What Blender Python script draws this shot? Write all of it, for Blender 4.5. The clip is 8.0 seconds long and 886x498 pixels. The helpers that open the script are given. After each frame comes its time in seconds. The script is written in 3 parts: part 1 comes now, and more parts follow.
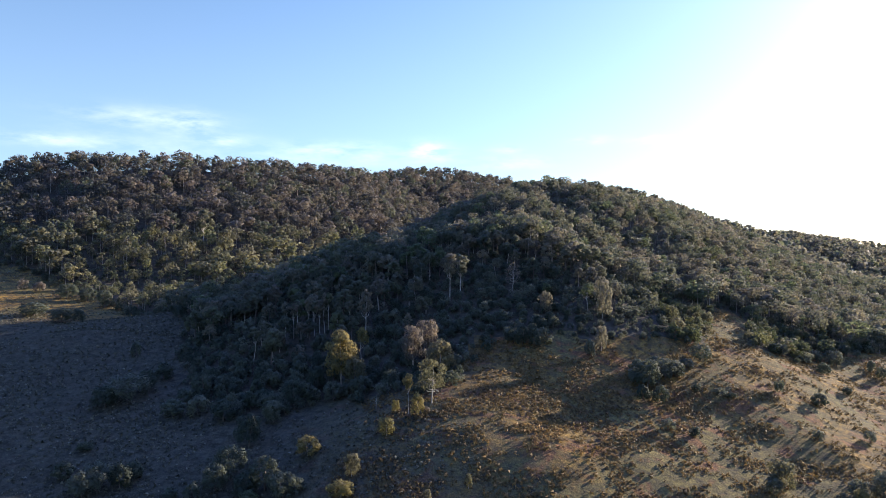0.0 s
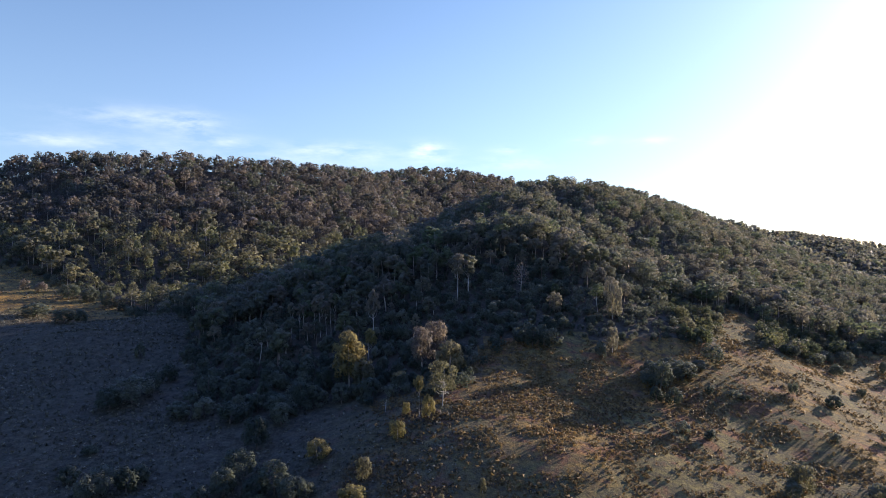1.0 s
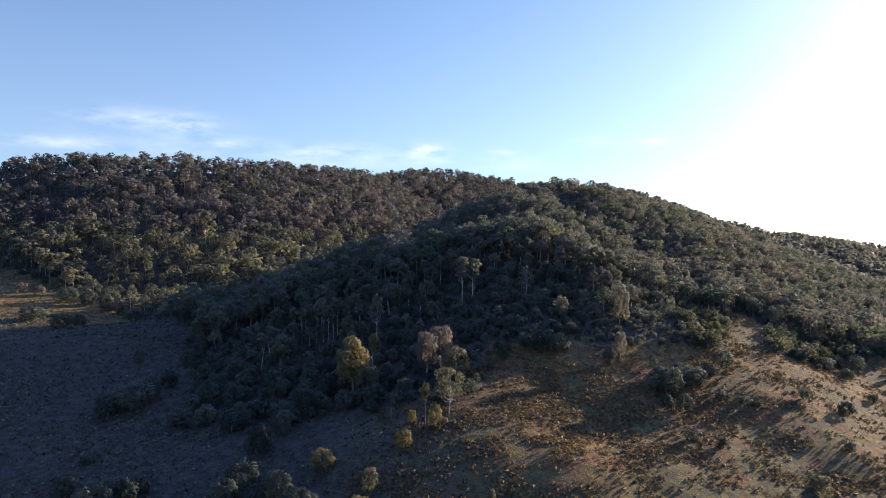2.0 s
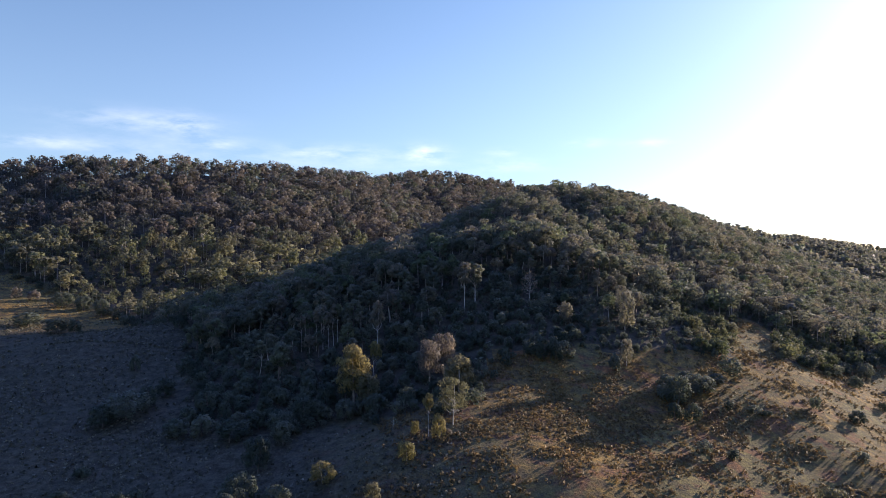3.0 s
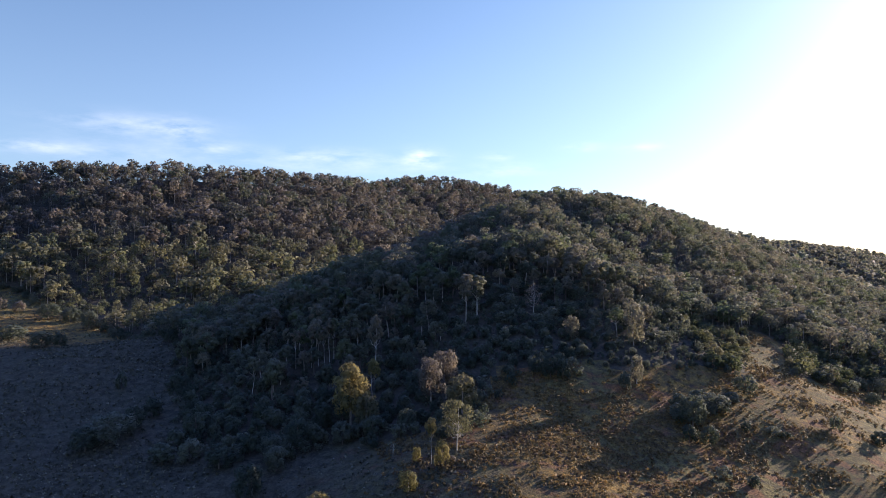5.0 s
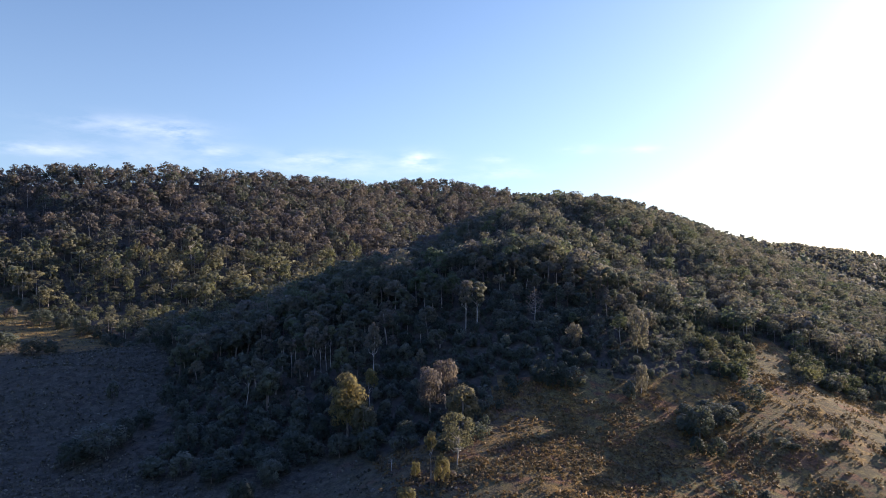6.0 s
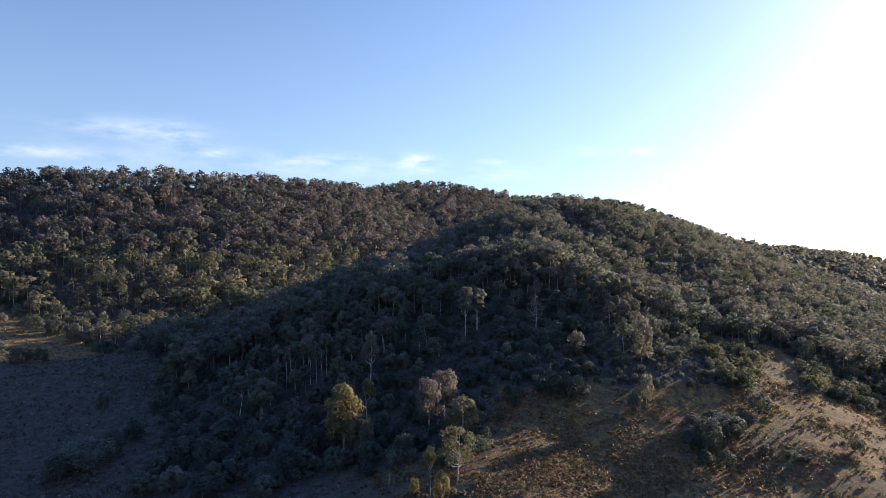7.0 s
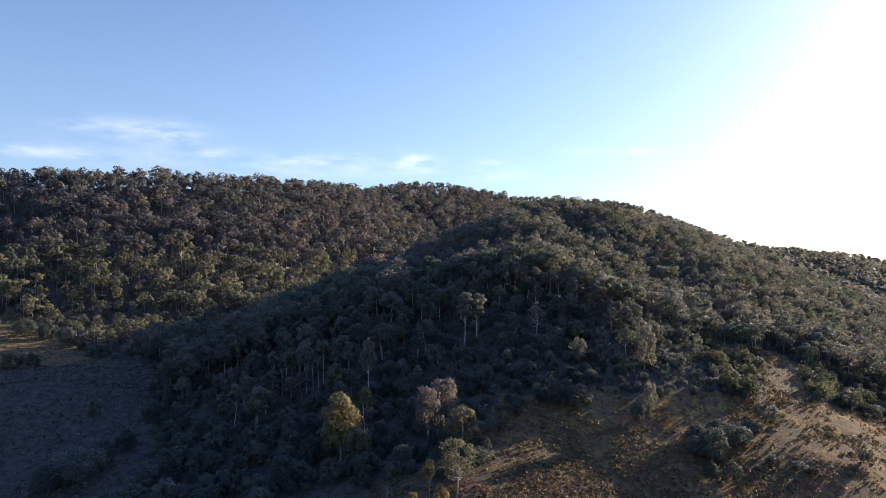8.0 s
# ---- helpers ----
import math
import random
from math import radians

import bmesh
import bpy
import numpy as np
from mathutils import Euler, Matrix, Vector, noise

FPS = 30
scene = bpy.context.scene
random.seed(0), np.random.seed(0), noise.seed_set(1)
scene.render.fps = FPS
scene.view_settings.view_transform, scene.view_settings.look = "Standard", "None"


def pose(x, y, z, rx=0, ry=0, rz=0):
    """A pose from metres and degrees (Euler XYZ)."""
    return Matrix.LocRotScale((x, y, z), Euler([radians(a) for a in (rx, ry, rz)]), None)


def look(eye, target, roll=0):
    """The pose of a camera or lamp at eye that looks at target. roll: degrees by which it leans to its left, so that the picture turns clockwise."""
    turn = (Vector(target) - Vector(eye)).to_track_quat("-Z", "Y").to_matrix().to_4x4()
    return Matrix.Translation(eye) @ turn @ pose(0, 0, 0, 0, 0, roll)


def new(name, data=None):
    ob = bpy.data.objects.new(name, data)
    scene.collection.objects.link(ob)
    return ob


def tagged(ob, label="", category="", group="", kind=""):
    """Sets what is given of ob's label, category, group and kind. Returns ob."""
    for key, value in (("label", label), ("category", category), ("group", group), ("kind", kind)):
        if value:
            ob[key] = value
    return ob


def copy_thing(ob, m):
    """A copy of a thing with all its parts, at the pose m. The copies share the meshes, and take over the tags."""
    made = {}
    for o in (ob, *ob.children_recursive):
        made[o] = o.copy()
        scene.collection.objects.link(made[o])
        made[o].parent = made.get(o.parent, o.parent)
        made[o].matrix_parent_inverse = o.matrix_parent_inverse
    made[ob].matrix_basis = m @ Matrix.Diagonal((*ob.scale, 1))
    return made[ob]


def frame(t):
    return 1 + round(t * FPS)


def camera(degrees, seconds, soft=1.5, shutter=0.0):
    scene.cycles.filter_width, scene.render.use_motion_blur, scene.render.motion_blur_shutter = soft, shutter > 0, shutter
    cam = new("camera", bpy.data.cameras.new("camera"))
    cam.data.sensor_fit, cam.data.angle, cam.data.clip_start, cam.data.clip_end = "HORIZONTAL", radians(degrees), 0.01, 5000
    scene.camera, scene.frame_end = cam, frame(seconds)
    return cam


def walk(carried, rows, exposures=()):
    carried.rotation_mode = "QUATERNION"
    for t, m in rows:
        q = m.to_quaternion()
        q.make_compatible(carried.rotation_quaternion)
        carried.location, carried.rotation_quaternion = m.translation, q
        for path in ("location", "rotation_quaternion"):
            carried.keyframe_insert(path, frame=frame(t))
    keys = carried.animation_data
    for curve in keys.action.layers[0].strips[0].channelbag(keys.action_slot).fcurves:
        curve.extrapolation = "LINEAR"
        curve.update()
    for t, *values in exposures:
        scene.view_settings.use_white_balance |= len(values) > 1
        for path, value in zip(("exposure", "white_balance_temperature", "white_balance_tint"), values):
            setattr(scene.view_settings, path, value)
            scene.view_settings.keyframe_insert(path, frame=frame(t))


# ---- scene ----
cam = camera(66.3, 8.0, 0.75)
walk(cam, [
    (0.0, look((0.00, 0.00, 60.00), (0.00, 299.95, 65.24), 0.00)),
    (0.5, look((-1.77, 1.40, 59.89), (-1.76, 301.35, 65.23), 0.02)),
    (1.0, look((-3.19, 3.10, 59.86), (-2.98, 303.05, 65.31), 0.01)),
    (1.5, look((-4.34, 5.00, 60.17), (-3.89, 304.94, 65.83), -0.01)),
    (3.0, look((-6.77, 11.75, 62.32), (-5.09, 311.68, 68.84), -0.05)),
    (3.5, look((-7.35, 14.25, 63.06), (-5.14, 314.16, 70.01), -0.06)),
    (4.0, look((-7.86, 16.76, 63.77), (-5.12, 316.66, 71.19), -0.08)),
    (4.5, look((-8.29, 19.40, 64.47), (-5.06, 319.28, 72.36), -0.09)),
    (6.0, look((-8.92, 27.45, 66.57), (-4.46, 327.27, 75.91), -0.15)),
    (6.5, look((-9.06, 30.44, 67.36), (-4.16, 330.25, 77.05), -0.18)),
    (7.0, look((-9.18, 33.31, 68.13), (-3.80, 333.09, 78.26), -0.20)),
    (7.5, look((-9.32, 35.87, 68.99), (-3.46, 335.63, 79.31), -0.17)),
    (8.0, look((-9.45, 37.61, 69.80), (-3.25, 337.37, 80.06), -0.14)),
], exposures=[(0.0, 1.88, 6120, 12.5), (1.0, 1.65, 6120, 15.5), (3.0, 1.60, 6150, 16.5), (8.0, 1.58, 6150, 17)])

# ---- world, sun ----
SUN_AZ = 53.0       # degrees to the right of +y
SUN_EL = 14.8
world = bpy.data.worlds.new("sky")
scene.world = world
world.use_nodes = True
wn, wl = world.node_tree.nodes, world.node_tree.links
wn.clear()
sky = wn.new("ShaderNodeTexSky")
sky.sky_type = "NISHITA"
sky.sun_disc = False
sky.sun_elevation = radians(SUN_EL)
sky.sun_rotation = radians(SUN_AZ)
sky.altitude = 600
sky.air_density = 1.0
sky.dust_density = 1.45
sky.ozone_density = 3.2
background = wn.new("ShaderNodeBackground")
background.inputs["Strength"].default_value = 0.075
output = wn.new("ShaderNodeOutputWorld")


def calc(op, a, b=0.0):
    node = wn.new("ShaderNodeMath")
    node.operation = op
    for value, socket in ((a, node.inputs[0]), (b, node.inputs[1])):
        if isinstance(value, (int, float)):
            socket.default_value = value
        else:
            wl.new(value, socket)
    return node.outputs[0]


# thin cirrus low over the range: azimuth, elevation, half width and half height in degrees, strength
CIRRUS = [(-23.8, 10.9, 5.0, 0.8, 0.30), (-20.4, 10.9, 1.5, 0.8, 0.35), (-30.6, 8.8, 3.2, 0.45, 0.30), (-18.0, 9.6, 2.4, 0.5, 0.25), (-9.0, 9.2, 4.2, 0.6, 0.35),
          (-24.5, 8.8, 6.0, 0.9, 0.16), (-1.1, 9.2, 1.7, 0.7, 0.65), (-10.0, 8.4, 9.0, 1.0, 0.16), (5.2, 9.3, 1.2, 0.35, 0.30), (6.0, 8.2, 3.5, 0.5, 0.30), (12.3, 9.9, 1.4, 0.35, 0.3), (17.4, 9.7, 2.0, 0.4, 0.3)]
ray_way = wn.new("ShaderNodeTexCoord").outputs["Generated"]
apart = wn.new("ShaderNodeSeparateXYZ")
wl.new(ray_way, apart.inputs[0])
azimuth = calc("MULTIPLY", calc("ARCTAN2", apart.outputs[0], apart.outputs[1]), 57.2958)
elevation = calc("MULTIPLY", calc("ARCSINE", apart.outputs[2]), 57.2958)
streak = wn.new("ShaderNodeMapping")
streak.inputs["Scale"].default_value = (16, 16, 60)
wl.new(ray_way, streak.inputs["Vector"])
wisp = wn.new("ShaderNodeTexNoise")
wisp.inputs["Scale"].default_value = 1.0
wisp.inputs["Detail"].default_value = 6.0
wisp.inputs["Roughness"].default_value = 0.6
wl.new(streak.outputs[0], wisp.inputs["Vector"])
wispy = calc("MAXIMUM", calc("MULTIPLY", calc("SUBTRACT", wisp.outputs[0], 0.36), 3.6), 0.0)
cover = 0.0
for a0, e0, wide, high, strength in CIRRUS:
    da = calc("POWER", calc("DIVIDE", calc("SUBTRACT", azimuth, a0), wide), 2.0)
    de = calc("POWER", calc("DIVIDE", calc("SUBTRACT", elevation, e0), high), 2.0)
    cover = calc("ADD", cover, calc("MULTIPLY", calc("EXPONENT", calc("MULTIPLY", calc("ADD", da, de), -1.0)), strength))
cover = calc("MINIMUM", calc("MULTIPLY", cover, wispy), 0.8)


def blend(fac, a, b, kind="MIX"):
    node = wn.new("ShaderNodeMix")
    node.data_type, node.blend_type = "RGBA", kind
    for value, socket in ((fac, node.inputs[0]), (a, node.inputs[6]), (b, node.inputs[7])):
        if isinstance(value, float):
            socket.default_value = value
        elif isinstance(value, tuple):
            socket.default_value = (*value, 1)
        else:
            wl.new(value, socket)
    return node.outputs[2]


def rise(value, low, high):
    node = wn.new("ShaderNodeMapRange")
    node.interpolation_type = "SMOOTHSTEP"
    node.inputs["From Min"].default_value, node.inputs["From Max"].default_value = low, high
    wl.new(value, node.inputs["Value"])
    return node.outputs["Result"]


# pale haze towards the horizon, deeper and brighter blue overhead
air = blend(1.0, sky.outputs[0], blend(rise(elevation, 24.0, 60.0), (0.91, 0.95, 0.955), (2.15, 2.2, 3.4)), "MULTIPLY")
air = blend(calc("MULTIPLY", calc("SUBTRACT", 1.0, rise(elevation, 0.0, 34.0)), 0.25), air, (3.4, 3.9, 4.5))
clouds = wn.new("ShaderNodeMix")
clouds.data_type = "RGBA"
wl.new(cover, clouds.inputs[0])
wl.new(air, clouds.inputs[6])
clouds.inputs[7].default_value = (6.2, 6.3, 6.6, 1)
wl.new(clouds.outputs[2], background.inputs[0])
wl.new(background.outputs[0], output.inputs[0])

sun = new("sun", bpy.data.lights.new("sun", "SUN"))
sun.data.energy = 4.6
sun.data.angle = radians(0.6)
sun.data.color = (1.0, 0.84, 0.64)
az, el = radians(SUN_AZ), radians(SUN_EL)
to_sun = Vector((math.sin(az) * math.cos(el), math.cos(az) * math.cos(el), math.sin(el)))
sun.matrix_world = look(to_sun * 500, (0, 0, 0))

# ---- the lie of the land ----
def hashed(ix, iy, seed):
    h = (ix.astype(np.int64) * 374761393 + iy.astype(np.int64) * 668265263 + seed * 974634777) & 0x7FFFFFFF
    h = ((h ^ (h >> 13)) * 1274126177) & 0x7FFFFFFF
    return ((h ^ (h >> 16)) & 0xFFFF) / 65535.0


def value_noise(x, y, seed=0):
    """Smooth noise from -1 to 1, one bump a metre."""
    ix, iy = np.floor(x), np.floor(y)
    u, v = x - ix, y - iy
    u, v = u * u * (3 - 2 * u), v * v * (3 - 2 * v)
    a, b = hashed(ix, iy, seed), hashed(ix + 1, iy, seed)
    c, d = hashed(ix, iy + 1, seed), hashed(ix + 1, iy + 1, seed)
    return ((a * (1 - u) + b * u) * (1 - v) + (c * (1 - u) + d * u) * v) * 2 - 1


def fractal(x, y, size, octaves=4, seed=0):
    total, amount, whole = 0.0, 1.0, 0.0
    for k in range(octaves):
        total = total + amount * value_noise(x / size + 17.3 * k, y / size - 9.1 * k, seed + k)
        whole += amount
        size, amount = size / 2.03, amount * 0.5
    return total / whole


def ridge(x, y, crest, slope, width):
    """Height of a ridge with that crest line, whose flanks fall at that slope."""
    best = np.full(np.shape(x), -1e3)
    for (x0, y0, z0), (x1, y1, z1) in zip(crest, crest[1:]):
        dx, dy = x1 - x0, y1 - y0
        s = np.clip(((x - x0) * dx + (y - y0) * dy) / (dx * dx + dy * dy), 0, 1)
        off = np.hypot(x - x0 - s * dx, y - y0 - s * dy)
        best = np.maximum(best, z0 + s * (z1 - z0) - slope * (np.sqrt(off * off + width * width) - width))
    return best


HILL = [(8, 40, -4), (8, 120, 1.2), (5, 172, 9), (0, 195, 21.4), (8, 235, 26), (22, 275, 42), (30, 335, 71.5), (36, 400, 92.5), (55, 450, 102.5), (74, 458, 107.5), (91, 462, 105.5),
        (109, 475, 102), (126, 484, 99), (151, 495, 94), (177, 510, 88), (206, 530, 83.5), (245, 570, 78.5), (277, 610, 72), (350, 740, 59)]
SPUR = [(32, 335, 66), (-25, 345, 65), (-64, 338, 49.5), (-102, 325, 39.5), (-150, 300, 33)]
NOSE = [(126, 484, 98), (122, 350, 51), (112, 262, 25), (106, 205, 6), (112, 172, -2), (116, 140, -8)]
RANGE = [(-900, 250, 105), (-520, 450, 110), (-366, 560, 121), (-328, 570, 133), (-285, 590, 140.5), (-225, 648, 145.5), (-180, 690, 148), (-150, 720, 148), (-89, 826, 153), (-58, 870, 160), (-34, 922, 173),
         (64, 1000, 172), (115, 1035, 170), (255, 1110, 175), (297, 1130, 174), (348, 1140, 160), (397, 1145, 145), (446, 1150, 127), (508, 1160, 101), (620, 1250, 74)]
EAST = [(380, 950, 88), (455, 1000, 97), (508, 1040, 96), (549, 1070, 92), (601, 1100, 83), (686, 1150, 69), (784, 1200, 58), (1100, 1300, 56), (1600, 1400, 58)]
FAR = [(700, 2700, 70), (1250, 2550, 105), (1388, 2500, 127), (1450, 2500, 130), (1512, 2500, 116), (1575, 2500, 101), (1700, 2500, 90), (2400, 2600, 105), (3200, 2300, 100)]


def land(x, y):
    """Height of the ground."""
    x, y = np.asarray(x, float), np.asarray(y, float)
    rise = np.clip((y - 129) / 330, 1e-6, 1)
    floor = -2.2 + 51 * rise ** 0.93 - 0.041 * np.clip(x, 0, 400) + 0.063 * np.clip(-x - 150, 0, 300)
    soft = 3.5
    total = np.exp(floor / soft)
    for crest, slope, width in ((HILL, 0.56, 20), (SPUR, 0.48, 25), (NOSE, 0.50, 11), (RANGE, 0.52, 20), (EAST, 0.35, 60), (FAR, 0.3, 90)):
        total = total + np.exp(np.clip(ridge(x, y, crest, slope, width) / soft, -60, 200))
    z = soft * np.log(total)
    # a roll in the near pasture: a hollow west of it, a low swell east of it
    near = np.exp(-((y - 170) / 32) ** 2)
    z = z + near * (2.2 * np.exp(-((x - 36) / 18) ** 2) - 3.0 * np.exp(-((x - 2) / 17) ** 2) + 0.9 * fractal(x, y, 16, 2, 37))
    z = z + 3.2 * np.exp(-((x - 60) / 20) ** 2 - ((y - 180) / 24) ** 2) - 1.5 * np.exp(-((x - 98) / 16) ** 2 - ((y - 186) / 20) ** 2)
    # a shallow saddle on the hill's lower crest
    z = z - 4.5 * np.exp(-((x - 38) / 15) ** 2 - ((y - 286) / 20) ** 2)
    east = np.exp(-((y - 215) / 36) ** 2)
    z = z + east * (2.2 * np.exp(-((x - 100) / 20) ** 2) - 2.6 * np.exp(-((x - 150) / 24) ** 2))
    # the far paddock tips a little eastwards
    z = z + 3.0 * np.exp(-((x + 280) / 42) ** 2 - ((y - 388) / 45) ** 2) - 2.0 * np.exp(-((x + 190) / 34) ** 2 - ((y - 368) / 40) ** 2)
    rough = np.clip((y - 230) / 250, 0.12, 1)
    z = z + fractal(x, y, 70, 3, 5) * 5 * rough + fractal(x, y, 14, 3, 11) * 0.5
    return z

# ---- materials ----
def material(name):
    m = bpy.data.materials.new(name)
    m.use_nodes = True
    m.node_tree.nodes.clear()
    return m, m.node_tree.nodes, m.node_tree.links


def noise_node(n, l, coord, scale, detail=4.0, rough=0.55):
    tex = n.new("ShaderNodeTexNoise")
    tex.inputs["Scale"].default_value = scale
    tex.inputs["Detail"].default_value = detail
    tex.inputs["Roughness"].default_value = rough
    l.new(coord, tex.inputs["Vector"])
    return tex.outputs[0]


def ramp_node(n, l, fac, stops):
    r = n.new("ShaderNodeValToRGB")
    while len(r.color_ramp.elements) < len(stops):
        r.color_ramp.elements.new(0.5)
    for e, (p, c) in zip(r.color_ramp.elements, stops):
        e.position, e.color = p, (*c, 1)
    l.new(fac, r.inputs[0])
    return r.outputs[0]


def mix_node(n, l, fac, a, b, blend="MIX"):
    m = n.new("ShaderNodeMix")
    m.data_type, m.blend_type = "RGBA", blend
    for value, socket in ((fac, m.inputs[0]), (a, m.inputs[6]), (b, m.inputs[7])):
        if isinstance(value, float):
            socket.default_value = value
        elif isinstance(value, tuple):
            socket.default_value = (*value, 1)
        else:
            l.new(value, socket)
    return m.outputs[2]


def leaf_material(name, stops, single, through_amount=0.5, haze_sheen=0.0):
    """Foliage: stops run from one tree's colour to another's."""
    m, n, l = material(name)
    geo = n.new("ShaderNodeNewGeometry")
    if single:
        pick = n.new("ShaderNodeObjectInfo").outputs["Random"]
    else:
        att = n.new("ShaderNodeAttribute")
        att.attribute_name = "tint"
        pick = att.outputs["Fac"]
    colour = ramp_node(n, l, pick, stops)
    leafy = ramp_node(n, l, geo.outputs["Random Per Island"], [(0, (0.86, 0.86, 0.86)), (1, (1.13, 1.12, 1.10))])
    colour = mix_node(n, l, 1.0, colour, leafy, "MULTIPLY")
    patch = ramp_node(n, l, noise_node(n, l, geo.outputs["Position"], 0.35, 2), [(0.3, (0.70, 0.74, 0.72)), (0.7, (1.28, 1.22, 1.10))])
    colour = mix_node(n, l, 1.0, colour, patch, "MULTIPLY")
    bsdf = n.new("ShaderNodeBsdfPrincipled")
    bsdf.inputs["Roughness"].default_value = 0.75
    bsdf.inputs["Specular IOR Level"].default_value = 0.12
    bsdf.inputs["Sheen Weight"].default_value = haze_sheen     # sheen on the waxy gum leaves, added as a hazy veil
    bsdf.inputs["Sheen Roughness"].default_value = 0.6
    l.new(colour, bsdf.inputs["Base Color"])
    trans = n.new("ShaderNodeBsdfTranslucent")
    l.new(mix_node(n, l, 1.0, colour, (1.12, 1.08, 0.88), "MULTIPLY"), trans.inputs["Color"])
    both = n.new("ShaderNodeMixShader")
    both.inputs[0].default_value = through_amount
    l.new(bsdf.outputs[0], both.inputs[1])
    l.new(trans.outputs[0], both.inputs[2])
    out = n.new("ShaderNodeOutputMaterial")
    l.new(both.outputs[0], out.inputs[0])
    return m


GUM = [(0.0, (0.058, 0.073, 0.063)), (0.2, (0.109, 0.120, 0.099)), (0.4, (0.130, 0.127, 0.109)), (0.55, (0.099, 0.126, 0.077)), (0.75, (0.131, 0.119, 0.107)), (1.0, (0.178, 0.168, 0.138))]
WATTLE = [(0.0, (0.045, 0.058, 0.048)), (0.5, (0.080, 0.094, 0.076)), (0.8, (0.092, 0.104, 0.088)), (1.0, (0.142, 0.150, 0.122))]
SCRUB_GREEN = [(0.0, (0.052, 0.066, 0.042)), (0.5, (0.088, 0.100, 0.060)), (0.8, (0.104, 0.097, 0.072)), (1.0, (0.124, 0.131, 0.067))]
# dry grey-brown leaf tones, lightened to stand for haze on the east slopes
DRY_HAZED = [(0.0, (0.110, 0.114, 0.098)), (0.4, (0.160, 0.148, 0.130)), (0.7, (0.132, 0.148, 0.108)), (1.0, (0.195, 0.175, 0.150))]
GOLD = [(0.0, (0.168, 0.152, 0.070)), (1.0, (0.205, 0.172, 0.086))]
leaf_gum = leaf_material("gum_leaves", GUM, True, 0.48, 0.05)
leaf_wattle = leaf_material("wattle_leaves", WATTLE, True, 0.42, 0.03)
leaf_gold = leaf_material("young_gum_leaves", GOLD, True)
leaf_olive = leaf_material("olive_leaves", [(0.0, (0.120, 0.118, 0.078)), (1.0, (0.160, 0.145, 0.098))], True)
leaf_brown = leaf_material("russet_leaves", [(0.0, (0.145, 0.125, 0.114)), (1.0, (0.170, 0.143, 0.130))], True)
leaf_woods = leaf_material("woodland_leaves", GUM, False, 0.48, 0.06)
# bluer than GUM: the range's haze is put into the leaf colour
HAZED_RANGE_GUM = [(0.0, (0.047, 0.053, 0.055)), (0.2, (0.085, 0.084, 0.085)), (0.4, (0.108, 0.095, 0.090)), (0.55, (0.085, 0.100, 0.072)), (0.75, (0.101, 0.085, 0.086)), (1.0, (0.144, 0.125, 0.114))]
leaf_range = leaf_material("hazed_range_leaves", HAZED_RANGE_GUM, False, 0.42, 0.08)
leaf_green = leaf_material("green_scrub_leaves", SCRUB_GREEN, False, 0.5, 0.04)
# low sun's gold put into the leaf colour at the range's foot
leaf_foot = leaf_material("sun_tinted_gum_leaves", [(0.0, (0.072, 0.080, 0.054)), (0.35, (0.126, 0.118, 0.084)), (0.6, (0.108, 0.118, 0.066)), (1.0, (0.172, 0.156, 0.098))], False, 0.42, 0.08)
leaf_dry_hazed = leaf_material("hazed_dry_leaves", DRY_HAZED, False, 0.55, 0.15)
leaf_scrub = leaf_material("scrub_leaves", WATTLE, False, 0.45, 0.04)


def bark_material(name, pale, dark, amount):
    m, n, l = material(name)
    geo = n.new("ShaderNodeNewGeometry")
    stretch = n.new("ShaderNodeMapping")
    stretch.inputs["Scale"].default_value = (2.5, 2.5, 0.5)
    l.new(geo.outputs["Position"], stretch.inputs["Vector"])
    colour = ramp_node(n, l, noise_node(n, l, stretch.outputs[0], 1.0), [(amount - 0.12, dark), (amount + 0.12, pale)])
    bsdf = n.new("ShaderNodeBsdfPrincipled")
    bsdf.inputs["Roughness"].default_value = 0.8
    l.new(colour, bsdf.inputs["Base Color"])
    bump = n.new("ShaderNodeBump")
    bump.inputs["Strength"].default_value = 0.4
    l.new(noise_node(n, l, stretch.outputs[0], 4.0), bump.inputs["Height"])
    l.new(bump.outputs[0], bsdf.inputs["Normal"])
    out = n.new("ShaderNodeOutputMaterial")
    l.new(bsdf.outputs[0], out.inputs[0])
    return m


bark_pale = bark_material("pale_gum_bark", (0.36, 0.32, 0.27), (0.15, 0.12, 0.095), 0.5)
bark_white = bark_material("white_gum_bark", (0.42, 0.39, 0.34), (0.20, 0.17, 0.14), 0.48)
bark_dark = bark_material("dark_rough_bark", (0.13, 0.10, 0.08), (0.06, 0.045, 0.035), 0.5)


